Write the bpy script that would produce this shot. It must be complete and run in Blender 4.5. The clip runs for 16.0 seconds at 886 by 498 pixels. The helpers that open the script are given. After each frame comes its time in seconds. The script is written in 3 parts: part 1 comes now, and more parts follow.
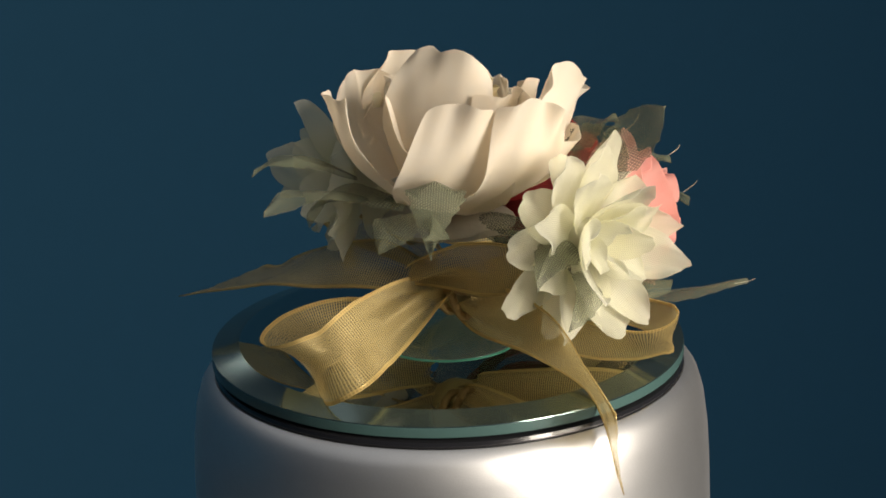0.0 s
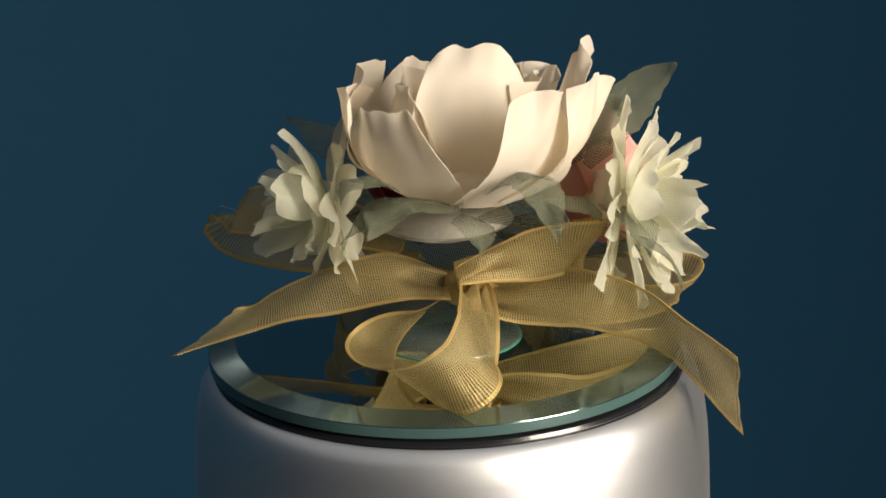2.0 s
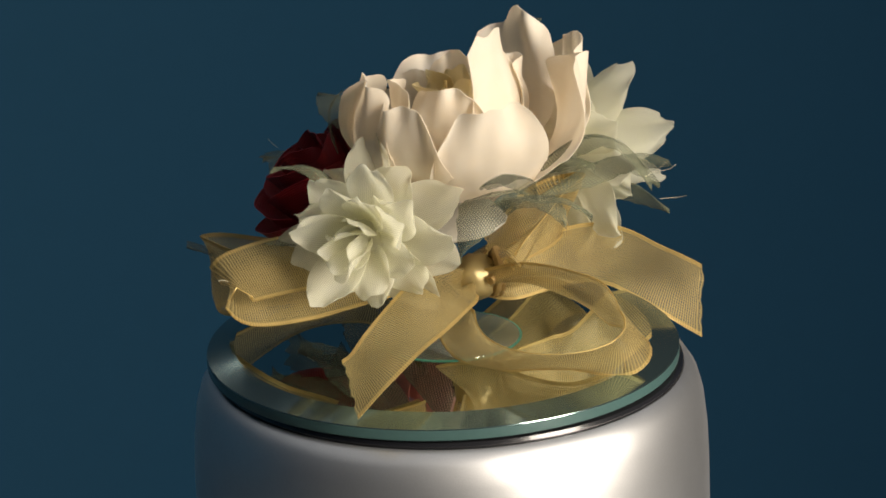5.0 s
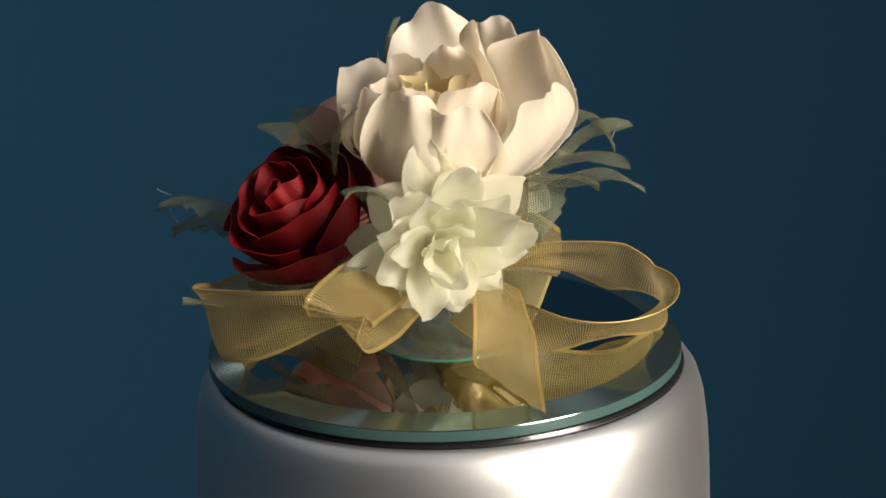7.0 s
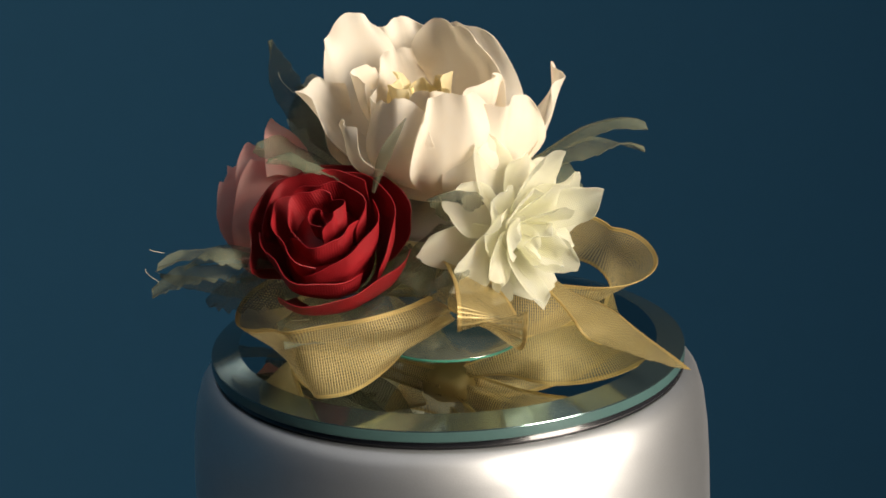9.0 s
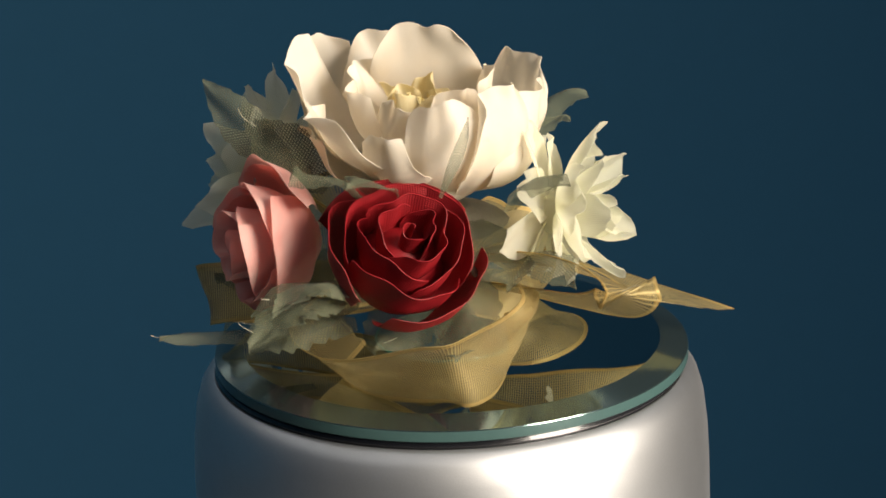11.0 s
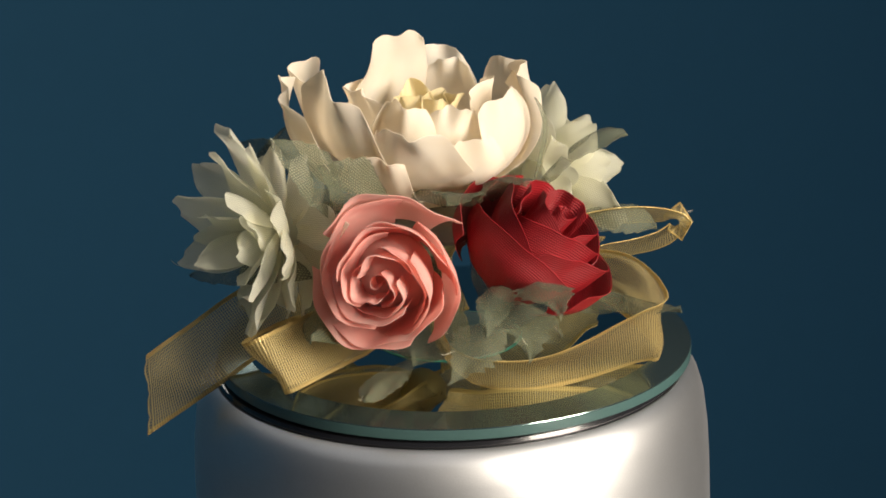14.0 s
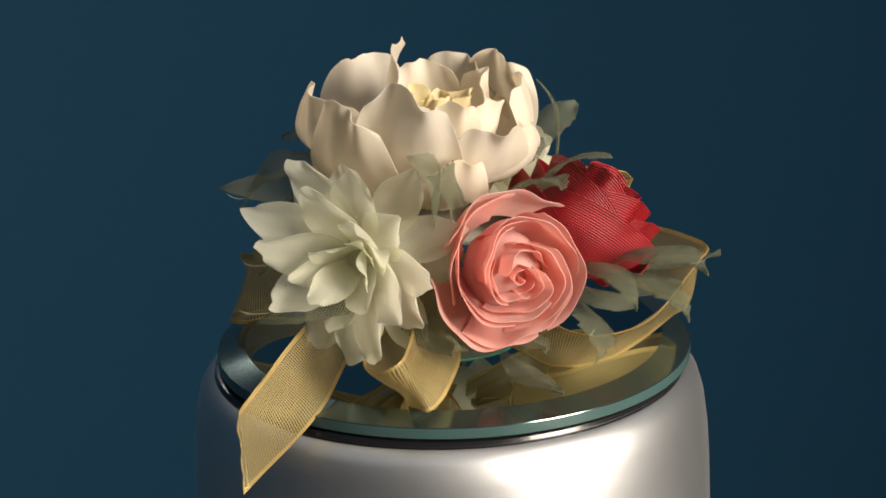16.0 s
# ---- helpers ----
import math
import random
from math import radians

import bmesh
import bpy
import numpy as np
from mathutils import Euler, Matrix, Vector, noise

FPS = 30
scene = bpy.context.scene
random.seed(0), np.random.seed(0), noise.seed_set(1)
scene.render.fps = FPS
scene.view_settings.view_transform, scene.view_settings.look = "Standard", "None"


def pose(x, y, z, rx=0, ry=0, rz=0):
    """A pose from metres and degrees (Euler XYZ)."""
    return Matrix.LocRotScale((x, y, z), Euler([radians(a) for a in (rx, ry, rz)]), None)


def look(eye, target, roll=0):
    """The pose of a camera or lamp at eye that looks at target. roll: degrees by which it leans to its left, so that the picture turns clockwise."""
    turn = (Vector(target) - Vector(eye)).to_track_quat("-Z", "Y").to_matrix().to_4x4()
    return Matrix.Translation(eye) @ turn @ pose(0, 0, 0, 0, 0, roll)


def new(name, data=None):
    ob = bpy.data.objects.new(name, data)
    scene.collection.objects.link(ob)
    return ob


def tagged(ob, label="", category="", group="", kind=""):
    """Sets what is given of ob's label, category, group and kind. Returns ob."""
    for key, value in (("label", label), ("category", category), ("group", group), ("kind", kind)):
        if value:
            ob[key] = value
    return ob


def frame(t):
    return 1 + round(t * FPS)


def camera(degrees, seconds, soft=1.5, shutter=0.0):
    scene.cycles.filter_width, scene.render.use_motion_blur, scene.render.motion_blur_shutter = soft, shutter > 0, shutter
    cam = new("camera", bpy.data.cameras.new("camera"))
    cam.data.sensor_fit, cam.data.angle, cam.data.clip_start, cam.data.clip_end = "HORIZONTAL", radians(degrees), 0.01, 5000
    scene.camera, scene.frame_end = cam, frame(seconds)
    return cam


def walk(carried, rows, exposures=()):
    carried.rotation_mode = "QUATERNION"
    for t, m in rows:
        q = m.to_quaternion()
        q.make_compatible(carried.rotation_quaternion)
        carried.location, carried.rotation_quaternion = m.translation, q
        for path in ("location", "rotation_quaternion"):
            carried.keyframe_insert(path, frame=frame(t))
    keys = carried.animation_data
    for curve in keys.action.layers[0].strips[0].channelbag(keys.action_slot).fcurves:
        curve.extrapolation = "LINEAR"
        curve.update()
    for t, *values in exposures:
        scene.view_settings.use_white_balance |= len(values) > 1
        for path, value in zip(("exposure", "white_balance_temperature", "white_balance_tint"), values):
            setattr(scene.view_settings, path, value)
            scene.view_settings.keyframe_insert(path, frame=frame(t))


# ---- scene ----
cam = camera(11.2, 16.0, soft=1.7)
PITCH, DIST, AIM = 19.1, 0.94, 0.021
EYE = (0.0, -DIST * math.cos(radians(PITCH)), AIM + DIST * math.sin(radians(PITCH)))
VIEW = look(EYE, (-0.0006, 0.0, AIM), -1.7)
walk(cam, [(0.0, VIEW), (16.0, VIEW)], [(0.0, 0.0), (4.0, 0.03), (8.5, 0.13), (11.0, 0.27), (12.5, 0.27), (14.5, 0.1), (16.0, 0.0)])

# ---------------------------------------------------------------- light
world = bpy.data.worlds.new("world")
scene.world = world
world.use_nodes = True
world.node_tree.nodes["Background"].inputs["Color"].default_value = (0.95, 0.97, 1.0, 1)
world.node_tree.nodes["Background"].inputs["Strength"].default_value = 0.27


def window_light(name, eye, target, w, h, watts, colour, spread=180):
    data = bpy.data.lights.new(name, "AREA")
    data.shape, data.size, data.size_y = "RECTANGLE", w, h
    data.energy, data.color = watts, colour
    data.spread = radians(spread)
    ob = new(name, data)
    ob.matrix_world = look(eye, target)
    return ob


window_light("window_light", (1.13, -0.92, 0.56), (0.0, 0.0, 0.02), 0.66, 1.1, 12.4, (1.0, 0.895, 0.76), 80)
window_light("back_window_light", (-0.44, 1.86, 0.93), (-0.1, 0.0, 0.3), 0.26, 0.2, 0.45, (1.0, 0.98, 0.9))


# ---------------------------------------------------------------- materials
def material(name):
    m = bpy.data.materials.new(name)
    m.use_nodes = True
    nt = m.node_tree
    nt.nodes.clear()
    out = nt.nodes.new("ShaderNodeOutputMaterial")
    return m, nt, out


def node(nt, kind, **values):
    n = nt.nodes.new(kind)
    for key, value in values.items():
        n.inputs[key].default_value = value
    return n


def mixed(nt, fac, a, b):
    n = nt.nodes.new("ShaderNodeMix")
    n.data_type = "RGBA"
    for socket, value in ((n.inputs[0], fac), (n.inputs[6], a), (n.inputs[7], b)):
        if hasattr(value, "is_linked"):
            nt.links.new(value, socket)
        else:
            socket.default_value = value
    return n.outputs[2]


def mathed(nt, op, a, b=0.0, c=0.0):
    n = nt.nodes.new("ShaderNodeMath")
    n.operation = op
    for socket, value in zip(n.inputs, (a, b, c)):
        if hasattr(value, "is_linked"):
            nt.links.new(value, socket)
        else:
            socket.default_value = value
    return n.outputs[0]


def weave(nt, pitch_u, pitch_v):
    """Two crossing sets of threads from the cloth's own lengths (UV in millimetres): values 0 to 1."""
    uv = nt.nodes.new("ShaderNodeUVMap")
    sep = nt.nodes.new("ShaderNodeSeparateXYZ")
    nt.links.new(uv.outputs[0], sep.inputs[0])
    wob = node(nt, "ShaderNodeTexNoise", Scale=0.5)
    nt.links.new(uv.outputs[0], wob.inputs["Vector"])
    shift = mathed(nt, "MULTIPLY", wob.outputs[0], 0.3)
    lines = []
    for axis, pitch in ((0, pitch_u), (1, pitch_v)):
        a = mathed(nt, "ADD", sep.outputs[axis], shift)
        a = mathed(nt, "MULTIPLY", a, 2 * math.pi / pitch)
        a = mathed(nt, "SINE", a)
        lines.append(mathed(nt, "MULTIPLY_ADD", a, 0.5, 0.5))
    return uv, sep, lines[0], lines[1]


def petal_cloth(name, deep, pale, translucency=0.35, sheen=0.3, rough=0.55, see=0.0, pitch=0.5, bump=0.15, rib=0.0, glow=None):
    m, nt, out = material(name)
    uv, sep, a, b = weave(nt, pitch, pitch)
    big = node(nt, "ShaderNodeTexNoise", Scale=0.14, Detail=3.0)
    fine = node(nt, "ShaderNodeTexNoise", Scale=3.5, Detail=4.0)
    for n in (big, fine):
        nt.links.new(uv.outputs[0], n.inputs["Vector"])
    info = nt.nodes.new("ShaderNodeObjectInfo")
    fac = mathed(nt, "MULTIPLY_ADD", big.outputs[0], 1.5, -0.3)
    fac = mathed(nt, "MULTIPLY_ADD", info.outputs["Random"], 0.3, fac)
    fac = mathed(nt, "MULTIPLY_ADD", fine.outputs[0], 0.3, mathed(nt, "SUBTRACT", fac, 0.25))
    clamp = nt.nodes.new("ShaderNodeClamp")
    nt.links.new(fac, clamp.inputs[0])
    col = mixed(nt, clamp.outputs[0], (*deep, 1), (*pale, 1))
    grain = mathed(nt, "MULTIPLY", a, b)
    if rib:
        grain = mathed(nt, "MULTIPLY_ADD", a, rib, grain)
        col = mixed(nt, mathed(nt, "MULTIPLY", a, 0.28), col, (*[c * 0.45 for c in deep], 1))
    bmp = node(nt, "ShaderNodeBump", Strength=bump, Distance=0.0003)
    nt.links.new(mathed(nt, "ADD", grain, fine.outputs[0]), bmp.inputs["Height"])
    p = node(nt, "ShaderNodeBsdfPrincipled", Roughness=rough)
    p.inputs["Sheen Weight"].default_value = sheen
    p.inputs["Sheen Roughness"].default_value = 0.4
    p.inputs["Specular IOR Level"].default_value = 0.5
    nt.links.new(col, p.inputs["Base Color"])
    nt.links.new(bmp.outputs[0], p.inputs["Normal"])
    tr = nt.nodes.new("ShaderNodeBsdfTranslucent")
    if glow:
        nt.links.new(mixed(nt, 0.6, col, (*glow, 1)), tr.inputs[0])
    else:
        nt.links.new(col, tr.inputs[0])
    mix = node(nt, "ShaderNodeMixShader", Fac=translucency)
    nt.links.new(p.outputs[0], mix.inputs[1])
    nt.links.new(tr.outputs[0], mix.inputs[2])
    last = mix.outputs[0]
    if see:
        gap = mathed(nt, "MULTIPLY_ADD", grain, 0.7 * see, see * 0.6)
        hole = nt.nodes.new("ShaderNodeBsdfTransparent")
        mix2 = nt.nodes.new("ShaderNodeMixShader")
        nt.links.new(gap, mix2.inputs[0])
        nt.links.new(last, mix2.inputs[1])
        nt.links.new(hole.outputs[0], mix2.inputs[2])
        last = mix2.outputs[0]
    nt.links.new(last, out.inputs[0])
    return m


def ribbon_cloth(name, deep, pale, see):
    """Gold organza: dull cross threads, shiny long threads, a thick selvedge at both edges, gaps that let light through."""
    m, nt, out = material(name)
    uv, sep, a, b = weave(nt, 0.5, 0.62)
    big = node(nt, "ShaderNodeTexNoise", Scale=0.09, Detail=3.0)
    fine = node(nt, "ShaderNodeTexNoise", Scale=2.2, Detail=3.0)
    for n in (big, fine):
        nt.links.new(uv.outputs[0], n.inputs["Vector"])
    thread = mathed(nt, "MAXIMUM", a, mathed(nt, "MULTIPLY", b, 0.8))
    col = mixed(nt, mathed(nt, "MULTIPLY_ADD", big.outputs[0], 0.6, mathed(nt, "MULTIPLY_ADD", thread, 0.75, -0.2)), (*deep, 1), (*pale, 1))
    p = node(nt, "ShaderNodeBsdfPrincipled", Roughness=0.36, Metallic=0.45)
    nt.links.new(col, p.inputs["Base Color"])
    bmp = node(nt, "ShaderNodeBump", Strength=0.55, Distance=0.0003)
    nt.links.new(mathed(nt, "ADD", thread, mathed(nt, "MULTIPLY", fine.outputs[0], 0.5)), bmp.inputs["Height"])
    nt.links.new(bmp.outputs[0], p.inputs["Normal"])
    tr = nt.nodes.new("ShaderNodeBsdfTranslucent")
    nt.links.new(col, tr.inputs[0])
    mix = node(nt, "ShaderNodeMixShader", Fac=0.48)
    nt.links.new(p.outputs[0], mix.inputs[1])
    nt.links.new(tr.outputs[0], mix.inputs[2])
    # selvedge: the attribute 'edge' is the second UV set's v, 0 at the middle and 1 at the rim
    uv2 = nt.nodes.new("ShaderNodeUVMap")
    uv2.uv_map = "across"
    sep2 = nt.nodes.new("ShaderNodeSeparateXYZ")
    nt.links.new(uv2.outputs[0], sep2.inputs[0])
    rim = mathed(nt, "GREATER_THAN", sep2.outputs[1], 0.88)
    gilt = mixed(nt, mathed(nt, "MULTIPLY", rim, 0.55), col, (0.78, 0.56, 0.2, 1))
    nt.links.new(gilt, p.inputs["Base Color"])
    open_gap = mathed(nt, "POWER", mathed(nt, "SUBTRACT", 1.0, thread), 0.6)
    gap = mathed(nt, "MULTIPLY_ADD", open_gap, see, see * 0.25)
    gap = mathed(nt, "MULTIPLY", gap, mathed(nt, "SUBTRACT", 1.0, mathed(nt, "MULTIPLY", rim, 0.85)))
    hole = nt.nodes.new("ShaderNodeBsdfTransparent")
    mix2 = nt.nodes.new("ShaderNodeMixShader")
    nt.links.new(gap, mix2.inputs[0])
    nt.links.new(mix.outputs[0], mix2.inputs[1])
    nt.links.new(hole.outputs[0], mix2.inputs[2])
    nt.links.new(mix2.outputs[0], out.inputs[0])
    return m


def solid(name, colour, rough=0.5, metal=0.0, bump=0.0, scale=200.0, vary=0.15, coat=0.0, gloss=0.5):
    m, nt, out = material(name)
    geo = nt.nodes.new("ShaderNodeNewGeometry")
    n1 = node(nt, "ShaderNodeTexNoise", Scale=scale, Detail=4.0)
    n2 = node(nt, "ShaderNodeTexNoise", Scale=scale * 0.06, Detail=3.0)
    for n in (n1, n2):
        nt.links.new(geo.outputs["Position"], n.inputs["Vector"])
    fac = mathed(nt, "MULTIPLY_ADD", n1.outputs[0], 0.5, mathed(nt, "MULTIPLY", n2.outputs[0], 0.5))
    col = mixed(nt, fac, tuple(c * (1 - vary) for c in colour) + (1,), tuple(min(1, c * (1 + vary)) for c in colour) + (1,))
    p = node(nt, "ShaderNodeBsdfPrincipled", Roughness=rough, Metallic=metal)
    p.inputs["Coat Weight"].default_value = coat
    p.inputs["Specular IOR Level"].default_value = gloss
    nt.links.new(col, p.inputs["Base Color"])
    if bump:
        bmp = node(nt, "ShaderNodeBump", Strength=bump, Distance=0.0004)
        nt.links.new(n1.outputs[0], bmp.inputs["Height"])
        nt.links.new(bmp.outputs[0], p.inputs["Normal"])
    nt.links.new(p.outputs[0], out.inputs[0])
    return m


CREAM = petal_cloth("cream_silk", (0.89, 0.825, 0.71), (0.93, 0.895, 0.83), 0.56, 0.4, 0.5, 0.0, 0.4, 0.12, 0.0, (0.965, 0.875, 0.72))
HEART = petal_cloth("yellow_cream_silk", (0.9, 0.8, 0.52), (0.93, 0.87, 0.66), 0.56, 0.3, 0.5, 0.0, 0.4, 0.12)
RED = petal_cloth("red_satin", (0.25, 0.004, 0.009), (0.4, 0.009, 0.015), 0.07, 0.0, 0.48, 0.0, 0.55, 0.5, 0.7)
PINK = petal_cloth("pink_silk", (0.94, 0.52, 0.46), (0.97, 0.74, 0.68), 0.6, 0.25, 0.5)
PALE = petal_cloth("pale_green_organza", (0.89, 0.88, 0.72), (0.95, 0.94, 0.84), 0.68, 0.1, 0.7, 0.5, 0.4, 0.1)
LEAF = petal_cloth("grey_green_organza", (0.14, 0.16, 0.09), (0.29, 0.3, 0.2), 0.35, 0.05, 0.7, 0.8, 0.6, 0.2)
GOLD = ribbon_cloth("gold_organza", (0.28, 0.2, 0.06), (0.82, 0.67, 0.33), 0.72)
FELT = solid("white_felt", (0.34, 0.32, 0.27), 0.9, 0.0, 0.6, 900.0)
CORD = solid("gold_cord", (0.3, 0.19, 0.06), 0.45, 0.3, 0.6, 1500.0)
STAMEN = solid("yellow_stamen", (0.82, 0.68, 0.32), 0.6, 0.0, 0.3, 900.0)
FIBRE = solid("pale_fibre", (0.5, 0.47, 0.36), 0.7, 0.0, 0.0, 900.0)
GREEN_STEM = solid("green_tape", (0.12, 0.14, 0.07), 0.7, 0.0, 0.4, 700.0)
SILVER = solid("silver_paint", (0.74, 0.74, 0.745), 0.42, 0.97, 0.05, 2600.0, 0.1)
BLACK = solid("black_plastic", (0.012, 0.012, 0.014), 0.2, 0.0, 0.0, 200.0, 0.1, 0.4)
MIRROR = solid("mirror_silver", (0.66, 0.7, 0.66), 0.015, 1.0, 0.0, 40.0, 0.015)
BEVEL = solid("bevelled_mirror_glass", (0.22, 0.3, 0.285), 0.13, 0.92, 0.0, 60.0, 0.06)
GLASS_EDGE = solid("ground_glass_edge", (0.05, 0.1, 0.095), 0.35, 0.0, 0.1, 900.0, 0.2, 0.5)
WALL = solid("blue_wall_paint", (0.0345, 0.123, 0.216), 0.9, 0.0, 0.05, 60.0, 0.06, 0.0, 0.1)
TABLE = solid("dark_table_top", (0.04, 0.05, 0.06), 0.5, 0.0, 0.05, 60.0, 0.2)


def frosted():
    m, nt, out = material("frosted_light_cover")
    geo = nt.nodes.new("ShaderNodeNewGeometry")
    n1 = node(nt, "ShaderNodeTexNoise", Scale=90.0, Detail=3.0)
    nt.links.new(geo.outputs["Position"], n1.inputs["Vector"])
    col = mixed(nt, n1.outputs[0], (0.3, 0.33, 0.3, 1), (0.4, 0.43, 0.39, 1))
    p = node(nt, "ShaderNodeBsdfPrincipled", Roughness=0.12, Metallic=0.7)
    nt.links.new(col, p.inputs["Base Color"])
    p.inputs["Emission Color"].default_value = (0.2, 1.0, 0.55, 1)
    p.inputs["Emission Strength"].default_value = 0.008
    nt.links.new(p.outputs[0], out.inputs[0])
    return m


FROST = frosted()


def glow():
    m, nt, out = material("green_lamp_ring")
    p = node(nt, "ShaderNodeBsdfPrincipled", Roughness=0.4)
    p.inputs["Base Color"].default_value = (0.05, 0.22, 0.16, 1)
    p.inputs["Emission Color"].default_value = (0.05, 0.9, 0.5, 1)
    p.inputs["Emission Strength"].default_value = 0.012
    nt.links.new(p.outputs[0], out.inputs[0])
    return m


GLOW = glow()


# ---------------------------------------------------------------- mesh helpers (lengths in millimetres, made into metres)
MM = 0.001


def finish(name, bm, mat, parent=None, label="", smooth=True, sharp=35):
    me = bpy.data.meshes.new(name)
    bm.to_mesh(me)
    bm.free()
    me.materials.append(mat)
    if smooth:
        me.polygons.foreach_set("use_smooth", [True] * len(me.polygons))
        me.set_sharp_from_angle(angle=radians(sharp))
    ob = new(name, me)
    ob.parent = parent
    return tagged(ob, label)


def turned(profile, steps=128, centre=(0, 0)):
    """A lathe body from (radius, height) rows in millimetres."""
    bm = bmesh.new()
    rings = []
    for r, z in profile:
        ring = [bm.verts.new(((centre[0] + r * math.cos(a)) * MM, (centre[1] + r * math.sin(a)) * MM, z * MM))
                for a in (2 * math.pi * i / steps for i in range(steps))]
        rings.append(ring)
    for p, q in zip(rings, rings[1:]):
        for i in range(steps):
            j = (i + 1) % steps
            bm.faces.new((p[i], p[j], q[j], q[i]))
    bm.faces.new(rings[-1])
    bm.faces.new(list(reversed(rings[0])))
    bmesh.ops.recalc_face_normals(bm, faces=bm.faces[:])
    return bm


def sheet(points, thick, mat, name, parent, label="", uvs=None, across=None):
    """A cloth of two faces and a rim from a grid of points (rows along, columns across), in millimetres."""
    pts = np.array(points, float)
    n, m = pts.shape[:2]
    du, dv = np.gradient(pts, axis=0), np.gradient(pts, axis=1)
    nor = np.cross(du, dv)
    nor /= np.linalg.norm(nor, axis=2, keepdims=True) + 1e-9
    top, low = pts + nor * thick / 2, pts - nor * thick / 2
    verts = (np.concatenate([top.reshape(-1, 3), low.reshape(-1, 3)]) * MM).tolist()
    k = n * m
    faces = []
    for i in range(n - 1):
        for j in range(m - 1):
            a, b, c, d = i * m + j, i * m + j + 1, (i + 1) * m + j + 1, (i + 1) * m + j
            faces.append((d, c, b, a)), faces.append((a + k, b + k, c + k, d + k))
    rim = [i for i in range(m)] + [i * m + m - 1 for i in range(1, n)] + [(n - 1) * m + j for j in range(m - 2, -1, -1)] + [i * m for i in range(n - 2, 0, -1)]
    q = len(rim)
    verts += [verts[i] for i in rim] + [verts[i + k] for i in rim]
    for a in range(q):
        b = (a + 1) % q
        faces.append((2 * k + a, 2 * k + b, 2 * k + q + b, 2 * k + q + a))
    source = np.concatenate([np.arange(k), np.arange(k), rim, rim])
    me = bpy.data.meshes.new(name)
    me.from_pydata(verts, [], faces)
    along = np.zeros((n, m))
    along[1:] = np.cumsum(np.linalg.norm(np.diff(pts, axis=0), axis=2), axis=0)
    side = np.zeros((n, m))
    side[:, 1:] = np.cumsum(np.linalg.norm(np.diff(pts, axis=1), axis=2), axis=1)
    side -= side[:, m // 2][:, None]
    along = np.repeat(along[:, m // 2][:, None], m, 1)
    one = np.stack([along, side], -1).reshape(-1, 2)
    edge = np.repeat(np.abs(np.linspace(-1, 1, m))[None], n, 0)
    two = np.stack([along, edge], -1).reshape(-1, 2)
    index = np.empty(len(me.loops), np.int32)
    me.loops.foreach_get("vertex_index", index)
    for uvname, data in (("UVMap", one), ("across", two)):
        layer = me.uv_layers.new(name=uvname)
        layer.data.foreach_set("uv", data[source[index]].astype(np.float32).ravel())
    me.materials.append(mat)
    me.polygons.foreach_set("use_smooth", [True] * len(me.polygons))
    me.update()
    ob = new(name, me)
    ob.parent = parent
    return tagged(ob, label)


def unit(v):
    v = np.array(v, float)
    return v / (np.linalg.norm(v) + 1e-9)


def around(az, r, z):
    """A place on the turntable: azimuth in degrees from the camera's side at the start, to the right; radius, height (mm)."""
    a = radians(az)
    return np.array((r * math.sin(a), -r * math.cos(a), z))


